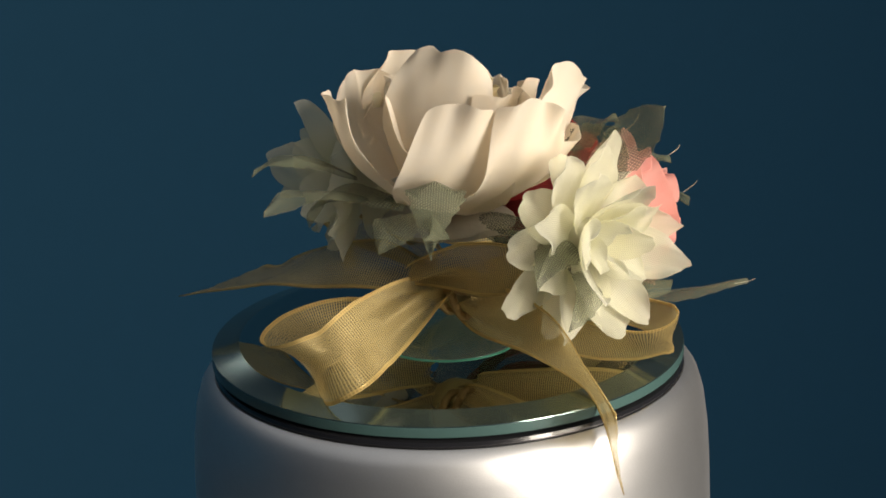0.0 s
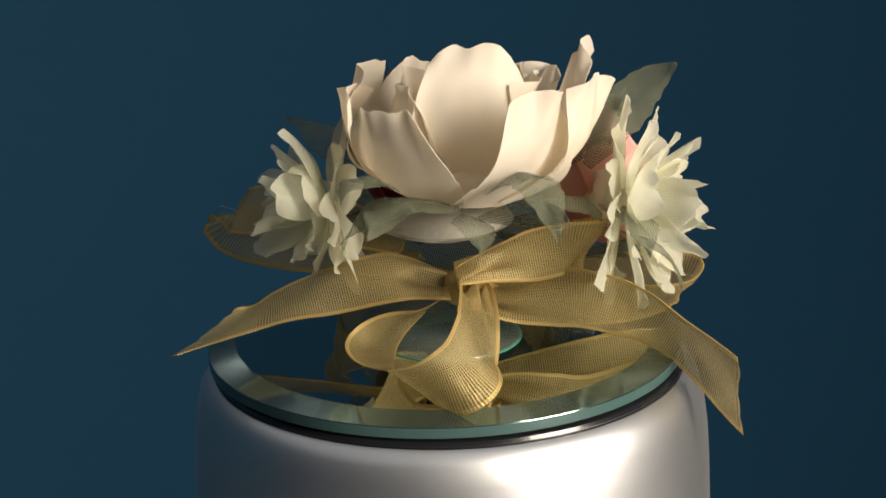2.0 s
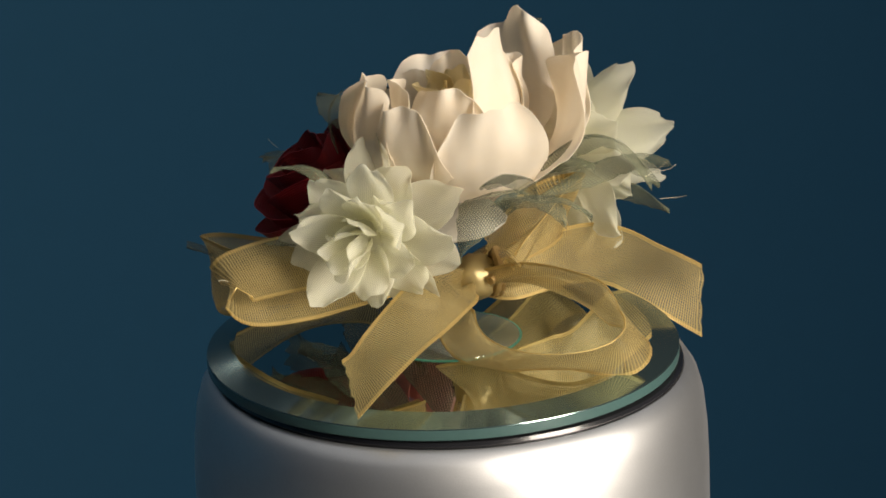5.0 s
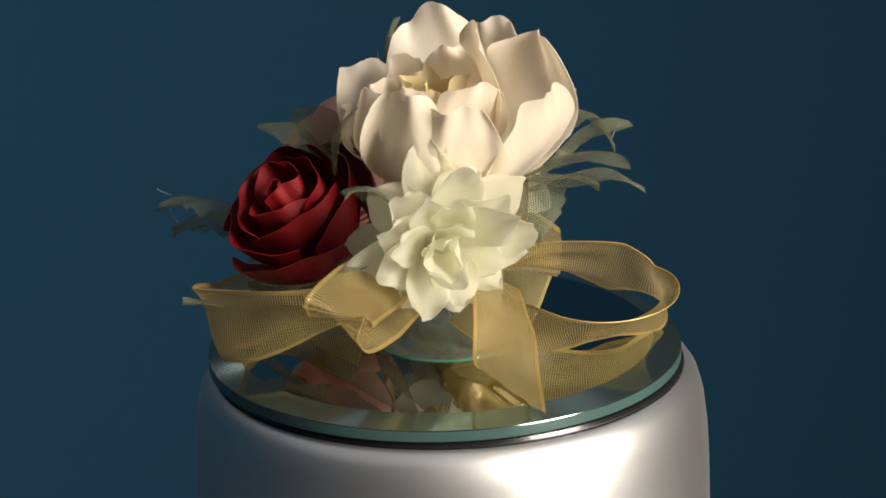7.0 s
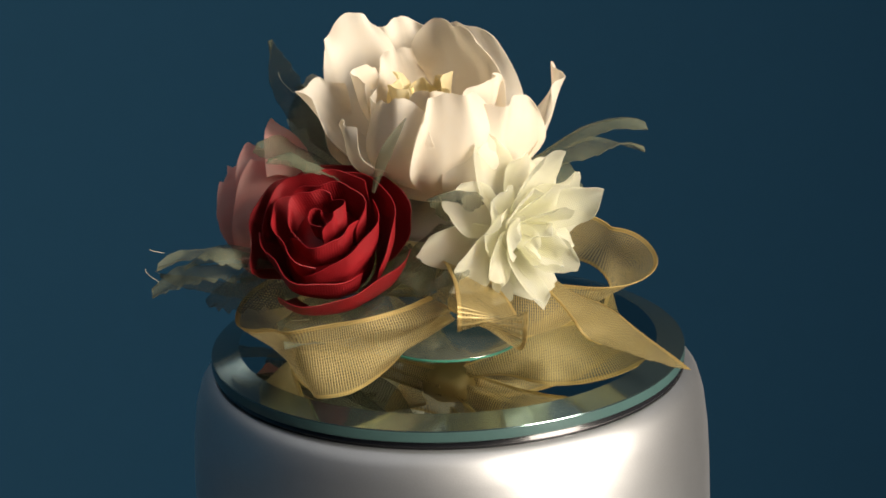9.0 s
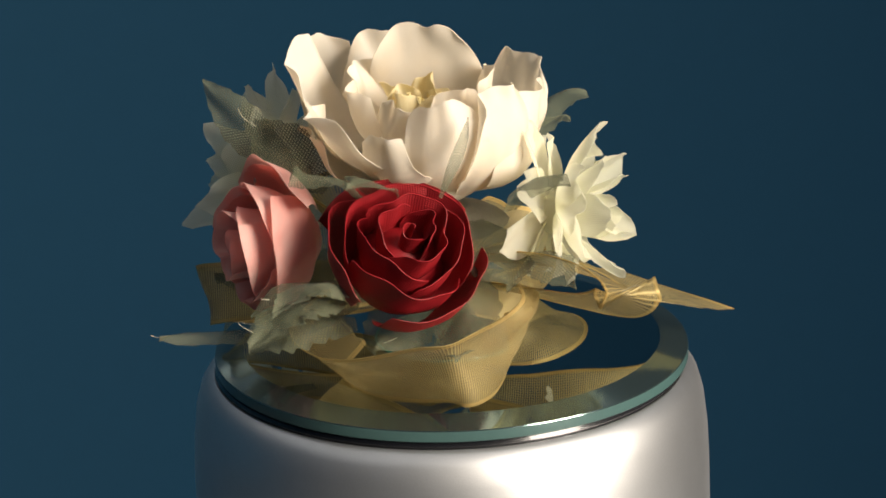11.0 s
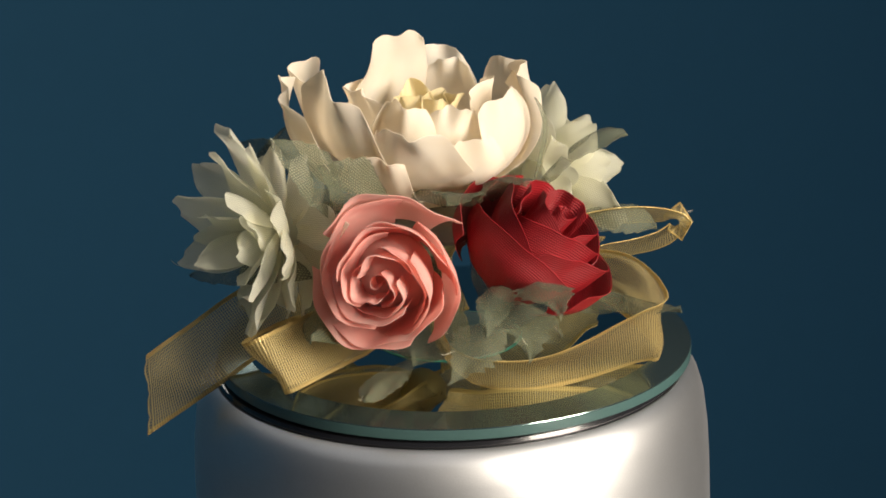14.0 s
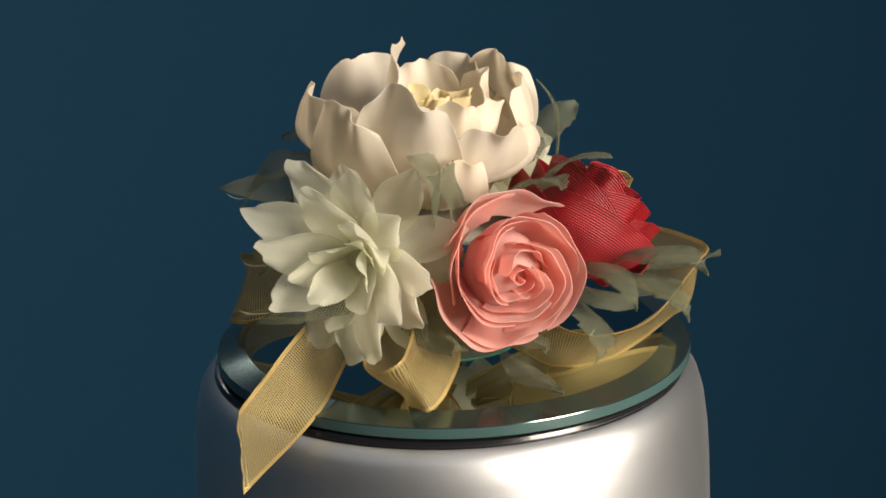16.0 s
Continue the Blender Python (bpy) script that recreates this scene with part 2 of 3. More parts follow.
def petal(parent, base, tip, face, width, mat, bulge=0.15, cup=0.3, curl=0.15, cap=1.0, point=0.0, wide=0.6, foot=0.3, wave=0.05, thick=0.35,
          lip=0.0, name="petal", seed=0, twist=0.0, rows=16, cols=11, label=""):
    """A cloth petal from base to tip; face is the way its hollow side looks. wide: where along its round end begins;
    cap: how round its end is (1: a half ellipse); point: how far it runs out into a point; cup: how hollow it is across; bulge: how far its middle leans away from
    the face; curl: how far the end bends back; lip: how far the very rim rolls over."""
    rng = random.Random(seed * 7919 + 13)
    base, tip = np.array(base, float), np.array(tip, float)
    axis = tip - base
    length = np.linalg.norm(axis)
    ax = axis / length
    f = unit(np.array(face, float) - ax * np.dot(face, ax))
    s = np.cross(ax, f)
    ph = [rng.uniform(0, 6.28) for _ in range(8)]
    notch = rng.uniform(-0.5, 0.5)
    a = np.linspace(0, 1, rows)[:, None]
    v = np.linspace(-1, 1, cols)[None, :]
    t = np.clip((a - wide) / (1 - wide), 0, 1)
    w = foot + (1 - foot) * np.sin(np.clip(a / wide, 0, 1) * math.pi / 2)
    x = v * np.where(a < wide, w, np.sqrt(1 - cap * t ** 2 / 2)) * width / 2
    y = np.where(a < wide, a, wide + (1 - wide) * t * np.sqrt(1 - cap * v ** 2 / 2))
    y = y - 0.035 * t * np.exp(-((v - notch) / 0.2) ** 2) + 0.015 * t * np.sin(5 * v + ph[3]) + point * t ** 2 * (np.clip(1 - np.abs(v), 0, 1) ** 1.6 - 0.4)
    x = x + 0.06 * width * a * math.sin(ph[5])
    fray = np.random.RandomState(seed + 3).uniform(-1, 1, (1, cols)) * 0.12 / length
    y = y + np.where(a > 0.99, fray, 0.0)
    edge = np.maximum(np.abs(v) ** 2, np.clip((a - 0.6) / 0.4, 0, 1))
    rip = wave * width * a * edge * np.sin(4.5 * v + 3.0 * a + ph[0]) + 0.9 * wave * width * a * np.sin(2.6 * v + 4.5 * a + ph[1])
    rip += 0.3 * wave * width * edge * np.sin(10 * v + 5 * a + ph[2])
    crease = 0.04 * wave * width * np.sin(16 * v + ph[4]) * (1 - a) * a * 4
    depth = cup * v ** 2 * w * width / 2 * (1 - 0.3 * t) + rip + crease
    depth = depth - bulge * length * np.sin(math.pi * a) - curl * length * np.clip(a - 0.45, 0, 1) ** 2 * 3.3
    roll = lip * length * np.clip(np.maximum((a - 0.8) / 0.2, (np.abs(v) - 0.8) / 0.2 * (a > 0.3)), 0, 1) ** 2
    depth = depth - roll
    ang = twist * (a - 0.3) + 0 * v
    y, x, depth = np.broadcast_arrays(y, x, depth)
    grid = (base + ax * (y * length)[..., None] + s * (x * np.cos(ang) - depth * np.sin(ang))[..., None] + f * (x * np.sin(ang) + depth * np.cos(ang))[..., None])
    return sheet(grid, thick, mat, name, parent, label)


def blade(parent, base, tip, face, width, mat, bulge=-0.1, fold=0.25, curl=0.1, saw=0.15, teeth=7, wave=0.08, thick=0.2, name="leaf", seed=0, rows=30, cols=9, label="", tears=3):
    """A pointed leaf with a toothed, frayed outline, folded along its middle; it may end in several torn points."""
    rng = random.Random(seed * 977 + 5)
    base, tip = np.array(base, float), np.array(tip, float)
    axis = tip - base
    length = np.linalg.norm(axis)
    ax = axis / length
    f = unit(np.array(face, float) - ax * np.dot(face, ax))
    s = np.cross(ax, f)
    ph = [rng.uniform(0, 6.28) for _ in range(4)]
    a = np.linspace(0, 1, rows)[:, None]
    v = np.linspace(-1, 1, cols)[None, :]
    w = (0.22 + 0.78 * np.sin(np.clip(a / 0.45, 0, 1) * math.pi / 2)) * np.where(a > 0.45, np.clip(1 - ((a - 0.45) / 0.55) ** 1.6, 0.02, 1), 1)
    tooth = 1 - saw * ((a * teeth + rng.random()) % 1.0) * (a > 0.2)
    w = w * tooth
    x = v * w * width / 2
    depth = -fold * np.abs(v) * w * width / 2 + wave * width * a * np.sin(5 * a + 2 * v + ph[0]) + 0.4 * wave * width * np.sin(11 * a + 5 * v + ph[1]) * np.abs(v)
    depth = depth - bulge * length * np.sin(math.pi * a) - curl * length * np.clip(a - 0.4, 0, 1) ** 2 * 2.8
    side = 0.05 * length * np.sin(2.4 * a + ph[2]) * a
    y = a - 0.1 * np.abs(v) * a * (1 - a) * 4 * -1
    y, x, depth = np.broadcast_arrays(y, x + side, depth)
    grid = base + ax * (y * length)[..., None] + s * x[..., None] + f * depth[..., None]
    return sheet(grid, thick, mat, name, parent, label)


def spline(points, n):
    """A smooth line through a few places, evenly stepped."""
    p = np.array(points, float)
    p = np.concatenate([[2 * p[0] - p[1]], p, [2 * p[-1] - p[-2]]])
    line = []
    for i in range(1, len(p) - 2):
        for t in np.linspace(0, 1, 24, endpoint=False):
            a, b, c, d = p[i - 1], p[i], p[i + 1], p[i + 2]
            line.append(0.5 * (2 * b + (c - a) * t + (2 * a - 5 * b + 4 * c - d) * t ** 2 + (3 * b - a - 3 * c + d) * t ** 3))
    line.append(p[-2])
    line = np.array(line)
    s = np.concatenate([[0], np.cumsum(np.linalg.norm(np.diff(line, axis=0), axis=1))])
    q = np.linspace(0, s[-1], n)
    return np.stack([np.interp(q, s, line[:, k]) for k in range(line.shape[1])], -1)


def ribbon(parent, path, sides, width, name="ribbon_loop", n=46, cols=15, seed=0, slant=0.0, pinch=(1, 1), fold=0.085, thick=0.22, label="", mat=None):
    """A ribbon along a line through path; sides gives the way of its width at each of those places."""
    rng = random.Random(seed)
    line = spline(path, n)
    wide = spline(sides, n)
    ph = [rng.uniform(0, 6.28) for _ in range(4)]
    grid = np.zeros((n, cols, 3))
    tang = np.gradient(line, axis=0)
    for i in range(n):
        t = unit(tang[i])
        w = unit(wide[i] - t * np.dot(wide[i], t))
        nrm = np.cross(t, w)
        a = i / (n - 1)
        k = 1.0
        if pinch[0] < 1:
            k *= pinch[0] + (1 - pinch[0]) * min(1, a / 0.3) ** 0.8
        if pinch[1] < 1:
            k *= pinch[1] + (1 - pinch[1]) * min(1, (1 - a) / 0.3) ** 0.8
        for j, b in enumerate(np.linspace(-1, 1, cols)):
            off = width * fold * (math.sin(7 * a + 1.7 * b + ph[0]) + 0.5 * math.sin(13 * a - 2.5 * b + ph[1])) + (width * (1 - k) * 0.22 * math.cos(3.1 * b * 2) if a < 0.5 else 0.0)
            ext = slant * b * width / 2 * max(0, (a - 0.75) / 0.25)
            if i == n - 1:
                ext += rng.uniform(-0.6, 0.6)
            grid[i, j] = line[i] + w * (b * k * width / 2) + nrm * off + t * ext
    return sheet(grid, thick, mat or GOLD, name, parent, label)


def cord(parent, path, radius, mat, name, label="", n=40, sides=8):
    line = spline(path, n)
    tang = np.gradient(line, axis=0)
    bm = bmesh.new()
    rings = []
    ref = np.array((0.31, 0.2, 0.93))
    for i in range(n):
        t = unit(tang[i])
        a = unit(np.cross(t, ref))
        b = np.cross(t, a)
        r = radius * (1 + 0.12 * math.sin(i * 1.9))
        rings.append([bm.verts.new((line[i] + (a * math.cos(q) + b * math.sin(q)) * r) * MM) for q in (2 * math.pi * k / sides for k in range(sides))])
    for p, q in zip(rings, rings[1:]):
        for k in range(sides):
            j = (k + 1) % sides
            bm.faces.new((p[k], p[j], q[j], q[k]))
    bm.faces.new(rings[-1]), bm.faces.new(list(reversed(rings[0])))
    bmesh.ops.recalc_face_normals(bm, faces=bm.faces[:])
    return finish(name, bm, mat, parent, label)


def blob(parent, centre, size, mat, name, label="", rough=0.08, seed=0, subdiv=3, squash=None):
    """A rounded, slightly uneven body."""
    bm = bmesh.new()
    bmesh.ops.create_icosphere(bm, subdivisions=subdiv, radius=1.0)
    for v in bm.verts:
        k = 1 + rough * noise.noise(v.co * 1.7 + Vector((seed * 3.1, 0, 0))) + rough * 0.4 * noise.noise(v.co * 6)
        v.co = Vector([(c + s * q * k) * MM for c, s, q in zip(centre, size, v.co)])
    return finish(name, bm, mat, parent, label)


def basis(facing, up=(0, 0, 1)):
    f = unit(facing)
    x = unit(np.cross(up, f))
    return np.stack([x, np.cross(f, x), f], -1)


# ---------------------------------------------------------------- the room
def slab(name, lo, hi, mat, label):
    bm = bmesh.new()
    bmesh.ops.create_cube(bm, size=1.0)
    for v in bm.verts:
        v.co = Vector([lo[k] if v.co[k] < 0 else hi[k] for k in range(3)])
    ob = finish(name, bm, mat, None, label, False)
    return tagged(ob, category=name.split("_")[0], kind="structure")


def room():
    slab("wall_north", (-2.2, 1.9, -0.88), (2.2, 1.98, 1.8), WALL, "matt dark blue painted wall behind the turntable")
    slab("floor", (-2.2, -2.2, -0.94), (2.2, 1.9, -0.88), WALL, "plain dark floor of the room")
    # unseen side and south walls, added to keep world light off the silver body
    slab("wall_west", (-2.28, -2.2, -0.88), (-2.2, 1.9, 1.8), WALL, "matt dark blue painted side wall, unseen, added to darken the reflections")
    slab("wall_east", (2.2, -2.2, -0.88), (2.28, 1.9, 1.8), WALL, "matt dark blue painted side wall, unseen, added to darken the reflections")
    slab("wall_south", (-2.2, -2.28, -0.88), (2.2, -2.2, 1.8), WALL, "matt dark blue painted wall facing the turntable, unseen, added to darken the reflections")
    table = tagged(new("side_table"), "plain dark narrow table under the turntable", "table")
    for name, lo, hi in (("tabletop", (-0.3, -0.5, -0.122), (0.3, 0.07, -0.092)), ("leg", (-0.28, -0.48, -0.88), (-0.24, -0.44, -0.122)), ("leg", (0.24, -0.48, -0.88), (0.28, -0.44, -0.122)),
                         ("leg", (-0.28, 0.01, -0.88), (-0.24, 0.05, -0.122)), ("leg", (0.24, 0.01, -0.88), (0.28, 0.05, -0.122))):
        bm = bmesh.new()
        bmesh.ops.create_cube(bm, size=1.0)
        for v in bm.verts:
            v.co = Vector([lo[k] if v.co[k] < 0 else hi[k] for k in range(3)])
        bmesh.ops.bevel(bm, geom=bm.edges[:], offset=0.003, segments=2, affect="EDGES")
        finish(name, bm, TABLE, table, "", False)


room()


# ---------------------------------------------------------------- the turntable
turntable = tagged(new("display_turntable"), "round silver motorised display turntable with a mirror top", "turntable")
turntable.location = (0, 0, -0.092)


def turntable_parts():
    up = 92.0
    finish("body", turned([(30, 0), (51, 0), (53.2, 1.2), (54.2, 4), (54.4, 40), (54.3, 66), (54.0, 74), (53.3, 80.5), (52.2, 84.5), (50.6, 87.0), (49.3, 87.6), (48.6, 87.2), (40, 86.6)]), SILVER, turntable,
           "satin silver painted body with a rounded shoulder")
    finish("gasket", turned([(40, 86.8), (48.4, 87.2), (49.0, 87.6), (49.2, 88.2), (48.9, 88.9), (47.5, 89.2), (40, 89.2)]), BLACK, turntable, "glossy black ring under the mirror")
    plate = tagged(new("mirror_plate"), "round mirror with a bevelled edge")
    plate.parent = turntable
    off = (-0.2, 1.2)
    finish("mirror", turned([(10, up - 0.2), (43.7, up - 0.2), (43.7, up + 1.7), (10, up + 1.7)], 128, off), MIRROR, plate, "flat mirror glass", True, 8)
    finish("bevel", turned([(43.6, up - 0.5), (49.3, up - 0.5), (49.5, up - 0.1), (49.4, up + 0.1), (43.72, up + 1.69), (43.6, up + 1.6)], 128, off), BEVEL, plate, "bevelled glass rim", True, 8)
    finish("glass_edge", turned([(43.6, up - 2.6), (48.9, up - 2.6), (49.5, up - 2.2), (49.55, up - 0.5), (49.5, up - 0.12), (43.6, up - 0.48)], 128, off), GLASS_EDGE, plate, "greenish ground glass edge")
    finish("light_cover", turned([(5, up + 1.6), (14.8, up + 1.6), (15.0, up + 1.75), (14.9, up + 1.95), (14.5, up + 2.0), (5, up + 2.0)]), FROST, plate, "frosted round cover over the lamps")
    finish("lamp_ring", turned([(14.95, up + 1.65), (15.4, up + 1.65), (15.45, up + 1.8), (15.3, up + 1.9), (14.95, up + 1.9)]), GLOW, plate, "green glowing ring of light")
    return plate


mirror_plate = turntable_parts()


# ---------------------------------------------------------------- the corsage
corsage = tagged(new("corsage"), "artificial flower corsage with gold organza ribbons on the mirror", "corsage")


def cream_flower():
    core = blob(corsage, (2, -2, 37), (12, 12, 5), CREAM, "cream_flower", "large open cream silk flower", 0.15, 1)

    def outer(base, tip, width, seed, inward=None, **kw):
        base, tip = np.array(base, float), np.array(tip, float)
        if inward is None:
            inward = np.array((3.0, -2.0, 66.0)) - (base + tip) / 2
        args = dict(bulge=0.15, cup=0.12, curl=0.1, cap=0.95, wide=0.42, foot=0.66, wave=0.05, thick=0.12, lip=0.02, rows=26, cols=21)
        args.update(kw)
        petal(core, base, tip, unit(inward), width, CREAM, seed=seed, **args)

    # the wide outer petals, in order round the flower
    outer((-2, -14, 34), (6.5, -28, 62), 24, 2, curl=0.0, bulge=0.2, cup=0.08, wave=0.05, twist=-0.12)
    outer((-9, -9, 35), (-23, -8, 58.5), 25, 1, curl=0.02, bulge=0.12, wave=0.06, twist=-0.25)
    outer((-2, -9, 37), (4, -9, 67.5), 25, 3, bulge=0.14, curl=0.04, wave=0.03, inward=(0.5, 0.8, 0.3))
    outer((-10, 3, 36), (-14.5, 8, 59), 19, 5, curl=0.1, bulge=0.24, wave=0.08, twist=0.3)
    outer((-6, 8, 36), (-5, 14, 60.5), 20, 4, curl=0.1, bulge=0.26, wave=0.08, twist=-0.3)
    outer((1, 10, 37), (6.5, 15, 58), 18, 9, bulge=0.24, cup=0.3, curl=0.0, wave=0.04)
    outer((8, 8, 38), (18.5, 10, 51), 15, 14, bulge=0.26, cup=0.3, curl=0.02, wave=0.04)
    outer((10, 3, 37), (26, -1, 58), 20, 8, bulge=0.2, cup=0.28, curl=0.12, wave=0.07, twist=0.3)
    outer((10, -9, 36), (25, -15, 66), 23, 7, bulge=0.14, curl=0.06, wave=0.06)
    outer((7, -14, 34), (21, -25.5, 62.5), 21, 6, bulge=0.18, curl=0.04, cup=0.2, wave=0.07, twist=0.2, inward=(-0.6, 0.75, 0.3))
    outer((-9, 7, 36), (-12, 15, 50), 15, 15, bulge=0.25, cup=0.3, curl=0.05, wave=0.05)
    outer((13, -6, 35), (27, -7, 50), 17, 18, bulge=0.2, cup=0.25, curl=0.05, wave=0.06)
    # the crumpled inner petals round the heart
    outer((-4, -2, 40), (-8, -1, 60), 17, 11, bulge=0.16, wave=0.08, curl=0.12)
    outer((-1, 4, 40), (0, 7, 59), 14, 13, bulge=0.18, wave=0.09, curl=0.1)
    outer((7, 3, 41), (12, 5, 57), 13, 12, bulge=0.2, cup=0.35, wave=0.09, curl=0.08)
    outer((9, -3, 41), (17, -4, 59), 14, 16, bulge=0.2, cup=0.35, wave=0.1, curl=0.1, twist=-0.4)
    outer((5, -6, 41), (13, -12, 61), 16, 17, bulge=0.16, cup=0.3, wave=0.09, curl=0.1)
    heart = np.array((5.0, -1.5, 42.0))
    for k in range(6):
        a = 60 * k + 14
        petal(core, heart + around(a, 1.6, 0), heart + around(a, 3.6 + k % 2, 14 + 2 * (k * 3 % 4) / 3), -around(a, 1, 0), 8.5, HEART, bulge=0.14, cup=0.4, curl=0.1, wide=0.45, foot=0.45,
              wave=0.12, lip=0.02, thick=0.12, seed=20 + k, rows=16, cols=13)
    for k in range(4):
        a = 90 * k + 20
        top = heart + around(a, 1.0 + 0.9 * (k % 2), 11.5 + (k * 5 % 3))
        cord(core, [heart + around(a, 0.6, 4), heart + around(a, 1.0, 9), top], 0.45, STAMEN, "stamen", n=8, sides=6)


def pale_flower(az, r, z, tilt, radius, seed, look_az):
    """A many-petalled flower that looks outwards, in three rings of narrow petals."""
    rng = random.Random(seed)
    out = unit(around(look_az, 1, math.tan(radians(tilt))))
    bas = basis(out)
    c = around(az, r, z)
    core = blob(corsage, c - out * 1.5, (4.5, 4.5, 4.5), PALE, "pale_flower", "pale green organza flower of many narrow petals", 0.1, seed)
    for ring, (count, open_deg, length, width) in enumerate(((6, 18, 0.82, 7.8), (8, 43, 0.97, 9.4), (9, 69, 1.02, 10.4), (9, 96, 0.96, 10.4))):
        for k in range(count):
            phi = 2 * math.pi * (k + 0.5 * (ring % 2)) / count + rng.uniform(-0.14, 0.14)
            th = radians(open_deg + rng.uniform(-11, 11))
            d = bas @ np.array((math.sin(th) * math.cos(phi), math.sin(th) * math.sin(phi), math.cos(th)))
            side = bas @ np.array((math.cos(phi), math.sin(phi), 0))
            face = out * math.sin(th) - side * math.cos(th)
            L = radius * length * rng.uniform(0.74, 1.12)
            petal(core, c + d * 2.0 - out * 2, c + d * L - out * 2, face, width * rng.uniform(0.9, 1.12), PALE, bulge=0.1, cup=0.26, curl=rng.uniform(-0.02, 0.2),
                  point=0.1, wide=0.55, foot=0.24, twist=rng.uniform(-0.35, 0.35), wave=0.06, thick=0.1, seed=seed * 100 + ring * 20 + k, rows=14, cols=11)


def rose(name, az, r, z, tilt, radius, depth, mat, seed, label, count=20, swirl=0.28, turns=1.6, bud=3.5, look_az=None, flare=1.0):
    """A rolled rose: cup-shaped petals wound round a bud, each lip turned out."""
    rng = random.Random(seed)
    out = unit(around(az if look_az is None else look_az, 1, math.tan(radians(tilt))))
    bas = basis(out)
    c = around(az, r, z)
    core = blob(corsage, c - out * depth * 0.3, (radius * 0.5,) * 3, mat, name, label, 0.05, seed)
    rows, cols = 14, 21

    def place(x, y, h):
        return c + bas @ np.array((x, y, h))

    # the rolled bud
    grid = np.zeros((10, 60, 3))
    sign = 1 if swirl >= 0 else -1
    for i, u in enumerate(np.linspace(0, 1, 10)):
        for j, s in enumerate(np.linspace(0, 1, 60)):
            a = s * turns * 2 * math.pi
            q = (0.4 + bud * s) * (0.8 + 0.25 * u)
            grid[i, j] = place(q * math.cos(sign * a), q * math.sin(sign * a), depth * (0.05 + 0.38 * u) - 0.8 * s + 0.7 * math.sin(3 * a) * u * s)
    sheet(grid, 0.14, mat, "petal", core)
    for k in range(count):
        s = (k + 1) / count
        phi = k * radians(137.5) + rng.uniform(-0.14, 0.14)
        rim = bud + (radius - bud) * s ** 0.9
        span = radians(165 - 55 * s)
        top = depth * (0.5 - 0.5 * s ** 1.8) + rng.uniform(-0.6, 0.6)
        low = -depth * (0.3 + 0.3 * s)
        slope = rng.uniform(0.12, 0.3) * min(1.0, abs(swirl) * 2)
        skew = rng.uniform(-0.3, 0.3)
        ripple = rng.uniform(0.02, 0.055)
        grid = np.zeros((rows, cols, 3))
        for i, u in enumerate(np.linspace(0, 1, rows)):
            for j, b in enumerate(np.linspace(-1, 1, cols)):
                a = phi + b * span / 2 + 0.25 * (u - 0.5)
                lean = 1 + abs(swirl) * (1 - 0.85 * s) * b * 0.5
                body = rim * (0.6 + 0.4 * math.sin(u * math.pi / 2) ** 0.9) * lean
                lip = flare * 0.06 * radius * (0.3 + s) * max(0, u - 0.75) ** 2 * 16 - (1 - flare) * 0.16 * rim * max(0, u - 0.5) * 2
                crimp = ripple * radius * (math.sin(4 * b + k) + 0.5 * math.sin(9 * b + 2 * k)) * u
                height = low + (top - low) * u * (1 - 0.2 * abs(b + skew) ** 2.2 - slope * b * u)
                height -= lip * 0.3
                q = body + lip + crimp
                grid[i, j] = place(q * math.cos(sign * a), q * math.sin(sign * a), height)
        sheet(grid, 0.14, mat, "petal", core)
    return core


def leaf(base, tip, face, width, seed, **kw):
    blade(corsage, base, tip, face, width, LEAF, seed=seed, **kw)


